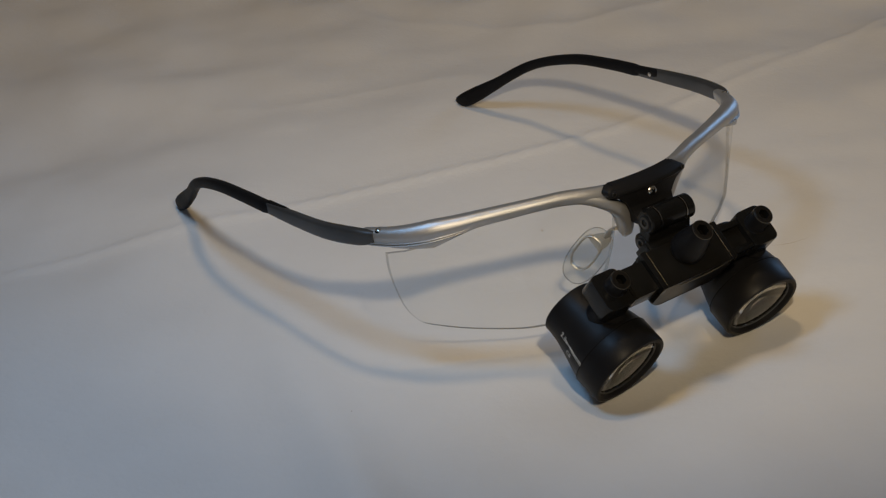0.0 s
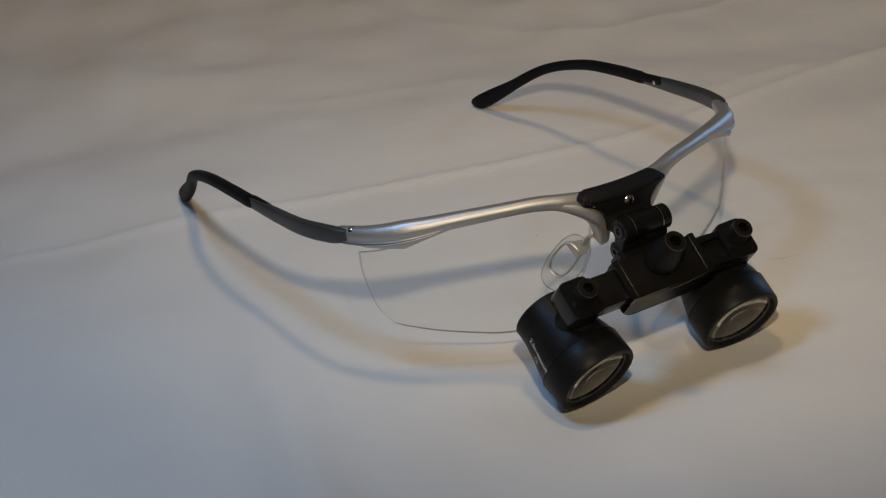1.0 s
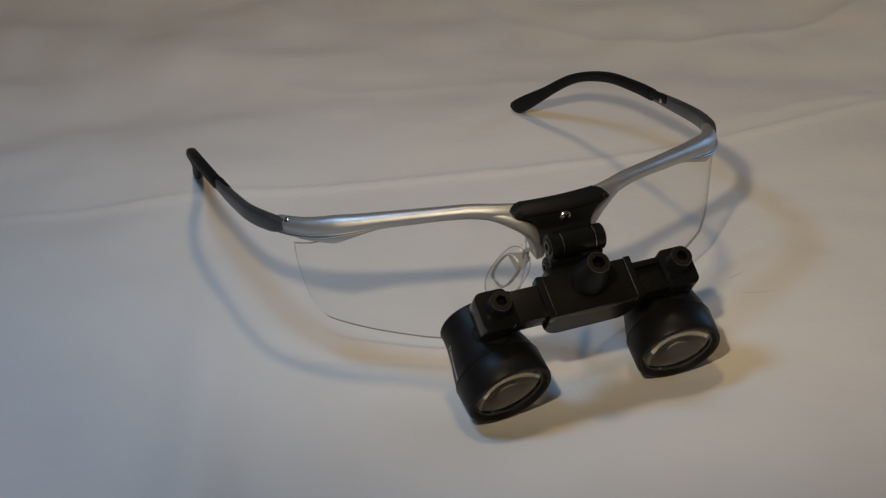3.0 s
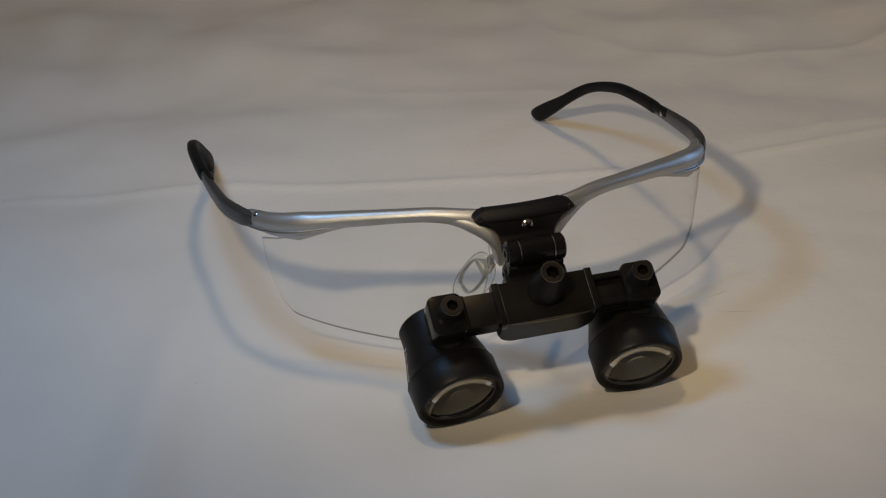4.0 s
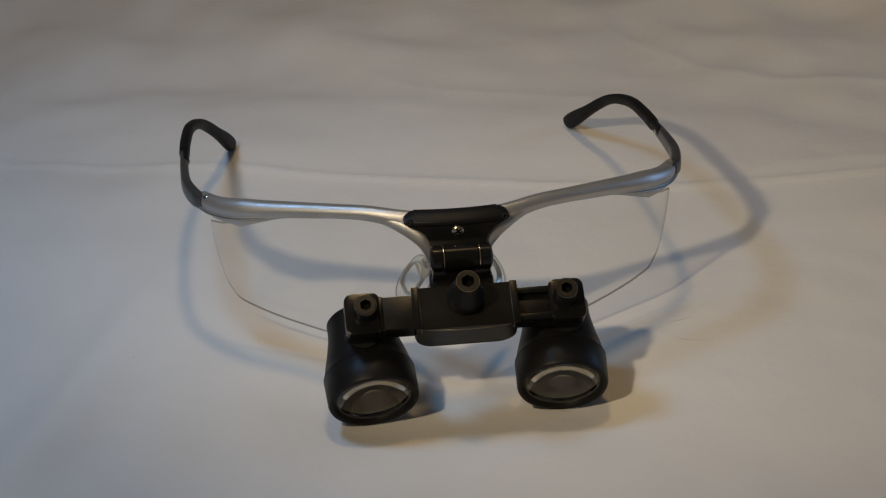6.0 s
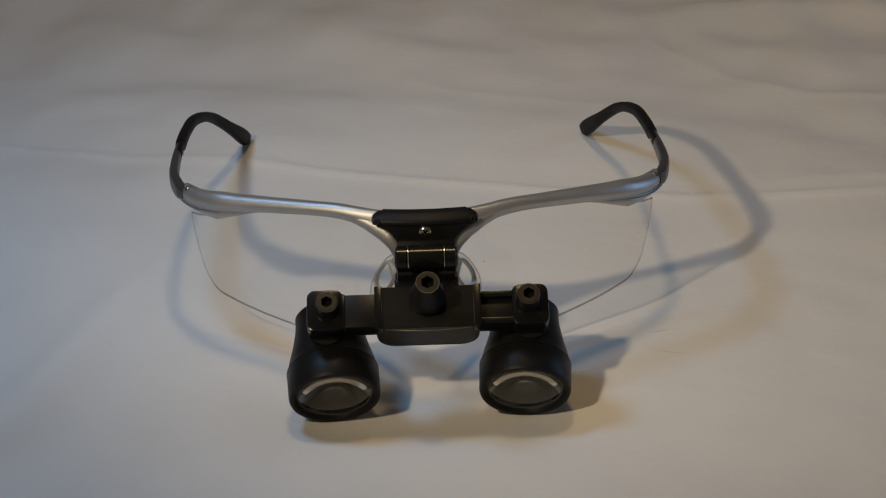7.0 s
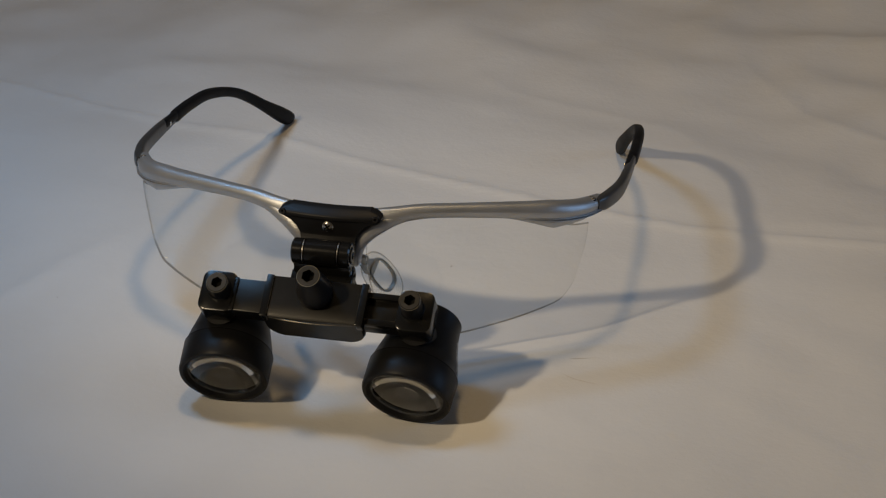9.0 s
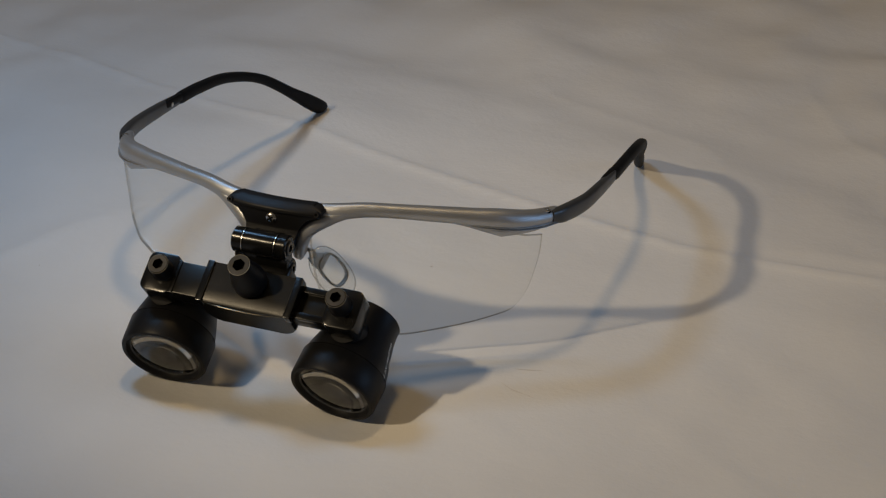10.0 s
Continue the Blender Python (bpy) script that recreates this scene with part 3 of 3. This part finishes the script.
def text_mesh(body, size):
    cu = bpy.data.curves.new("lettering", "FONT")
    cu.body, cu.size, cu.resolution_u = body, size, 3
    ob = bpy.data.objects.new("lettering", cu)
    scene.collection.objects.link(ob)
    bpy.context.view_layer.update()
    me = bpy.data.meshes.new_from_object(ob.evaluated_get(bpy.context.evaluated_depsgraph_get()))
    bpy.data.objects.remove(ob)
    bpy.data.curves.remove(cu)
    return me


LETTERS = [(text_mesh("2.5x\u2013460mm", 2.2), 0.0), (text_mesh("CE", 1.9), -2.3)]


def loupe(s):
    """One barrel with its clamp; s is -1 or 1."""
    # clamp at the arm's end
    bm = bmesh.new()
    prism(bm, rounded(23.4, 33.4, -0.2, 12.0, 2.2, 4, (1, 1, 1, 1)) if s > 0 else rounded(-33.4, -23.4, -0.2, 12.0, 2.2, 4), O, U, V, N, -8.2, -0.9, 0.6)
    clamp = place("barrel_clamp", bm, GLOSSY, glasses, label="black clamp between arm and barrel")
    foot, top = at(s * 27.7, 5.4, -1.1), (4.9 if s < 0 else 6.4)
    bm = bmesh.new()
    socket_cap(bm, foot, N, [(0, 3.5), (0.5, 3.2), (1.0, 3.1), (top - 0.4, 3.1), (top, 2.75)], 2.9, 2.4, 32)
    knob = place("clamp_knob", bm, [ANODISED, PIT, RIM], clamp, label="small black knob with a socket")
    bm = bmesh.new()
    lathe(bm, foot + N * (top - 0.32), N, [(0, 3.05), (0.1, 3.0), (0.1, 2.86), (0, 2.86)], 32, cap=False, closed=True)
    place("rim_ring", bm, BRONZE, knob, label="thin bare metal ring on the knob rim")
    bm = bmesh.new()
    lathe(bm, at(s * 28.4, 8.6, -7.6), -N, [(0, 4.8), (2.0, 4.6), (4.5, 5.2)], 24)
    place("clamp_neck", bm, ANODISED, clamp)

    # barrel: the axis points forward and down, slightly inward
    ax = Vector((-s * math.sin(TOE) * math.cos(PITCH), -math.cos(TOE) * math.cos(PITCH), -math.sin(PITCH)))
    c = Vector((s * 26.6, -19.2, 5.1))
    back = -ax
    bm = bmesh.new()
    outer = [(0.0, FRONT_R - 0.8), (0.2, FRONT_R - 0.3), (0.9, FRONT_R), (8.6, FRONT_R + 0.1), (9.0, FRONT_R - 0.2), (12.0, 12.1), (17.0, 10.8), (22.0, 9.75), (25.5, 9.45), (26.8, 9.5), (27.3, 9.1)]
    inner = [(27.3, 7.2), (26.4, 7.0), (24.0, 7.0), (9.0, 9.6), (2.2, 10.45), (1.3, 10.6), (0.12, 11.5)]
    lathe(bm, c, back, outer + inner, 56, cap=False, closed=True)
    for f in list(bm.faces)[len(outer) * 56:(len(outer) + 4) * 56]:
        f.material_index = 1
    barrel = place("loupe_barrel", bm, [ANODISED, PIT], glasses, label="matt black tapered loupe barrel")
    bm = bmesh.new()
    lathe(bm, c, back, [(8.55, FRONT_R + 0.13), (8.75, FRONT_R + 0.13)], 56, cap=False)
    place("barrel_seam", bm, PIT, barrel)
    # front optic, set back in the mouth of the barrel and bulging forward
    bm = bmesh.new()
    radii = [GLASS_R * k for k in (1.0, 0.98, 0.955, 0.93, 0.90, 0.87, 0.84, 0.79, 0.74, 0.63, 0.52, 0.42, 0.31, 0.21, 0.1, 0.012)]
    front = [(1.55 - 1.2 * (1 - (r / GLASS_R) ** 2), r) for r in radii]
    rear = [(2.0 + 5.6 * (1 - (r / GLASS_R) ** 2), r) for r in reversed(radii)]
    vs = lathe(bm, c, back, list(reversed(front)) + list(reversed(rear)), 64)
    for f in bm.faces:
        if all((v.co - c).cross(ax).length > GLASS_R - 0.05 for v in f.verts):
            f.material_index = 1
    place("objective_lens", bm, [GLASS, PIT], barrel, label="thick convex objective lens")
    bm = bmesh.new()
    lathe(bm, c, back, [(1.25, 10.62), (1.9, 10.5), (1.9, 10.3), (1.45, 10.36)], 48, cap=False, closed=True)
    place("retaining_ring", bm, GUNMETAL, barrel, label="thin grey retaining ring")
    # added baffle: blocks light from the eyepiece so the objective stays dark
    bm = bmesh.new()
    lathe(bm, c, back, [(19.0, 8.0), (19.0, 1.2), (19.6, 1.2), (19.6, 8.0)], 32, cap=False, closed=True)
    place("added_baffle", bm, PIT, barrel, label="black baffle added to keep the objective dark")
    bm = bmesh.new()
    lathe(bm, c, back, [(25.6, 7.0), (25.3, 4.0), (25.2, 0.2)], 32, cap=False)
    place("eyepiece_lens", bm, OPTIC, barrel, label="small coated eyepiece lens")
    # lettering along the outer flank
    e1 = Vector((s, 0, 0))
    e1 = (e1 - ax * e1.dot(ax)).normalized()
    e2 = Vector((0, 0, 1))
    e2 = (e2 - ax * e2.dot(ax)).normalized()
    for me0, drop in LETTERS:
        bm = bmesh.new()
        bm.from_mesh(me0)
        for v in bm.verts:
            along_axis = 20.3 - v.co.x if s < 0 else 8.9 + v.co.x
            if drop:
                along_axis += -4.6 if s < 0 else 4.6
            r = along(outer[2:], along_axis)
            ang = radians(3.0) + (v.co.y + drop) / r
            v.co = c + back * along_axis + (e1 * math.cos(ang) + e2 * math.sin(ang)) * (r + 0.06)
        place("lettering", bm, WHITE_INK, barrel, smooth=False, label="white printed lettering")


for s in (-1, 1):
    loupe(s)

# ---- lint on the paper ----


def lint(points, r, label):
    line = [Vector((x * 1000, y * 1000, sheet_height(x, y) * 1000 + r)) for x, y in points]
    bm = bmesh.new()
    sweep(bm, spline(line, 5), [(0, r * 0.6), (0.5, 2 * r), (1, r * 0.4)], [(0, r * 0.6), (0.5, 2 * r), (1, r * 0.4)], 2, 6)
    tagged(place("lint_fibre", bm, FIBRE), label, "lint", group="lint on the paper")


lint([(0.0668, 0.0240), (0.0700, 0.0246), (0.0748, 0.0262)], 0.05, "short dark lint fibre lying on the paper")
lint([(0.0660, 0.0150), (0.0690, 0.0128), (0.0735, 0.0112), (0.0775, 0.0103)], 0.04, "longer curved lint fibre lying on the paper")


def speck(x, y, r):
    bm = bmesh.new()
    bmesh.ops.create_icosphere(bm, subdivisions=2, radius=r)
    for v in bm.verts:
        v.co = Vector((v.co.x * 1.3, v.co.y * 0.8, v.co.z * 0.5)) * (1 + 0.3 * noise.noise(v.co * 5))
        v.co += Vector((x * 1000, y * 1000, sheet_height(x, y) * 1000 + r * 0.3))
    tagged(place("speck", bm, FIBRE), "tiny dark speck of dust on the paper", "speck", group="specks on the paper")


speck(0.0201, 0.0769, 0.30)
speck(-0.0946, 0.0242, 0.15)
speck(0.0150, 0.0560, 0.20)
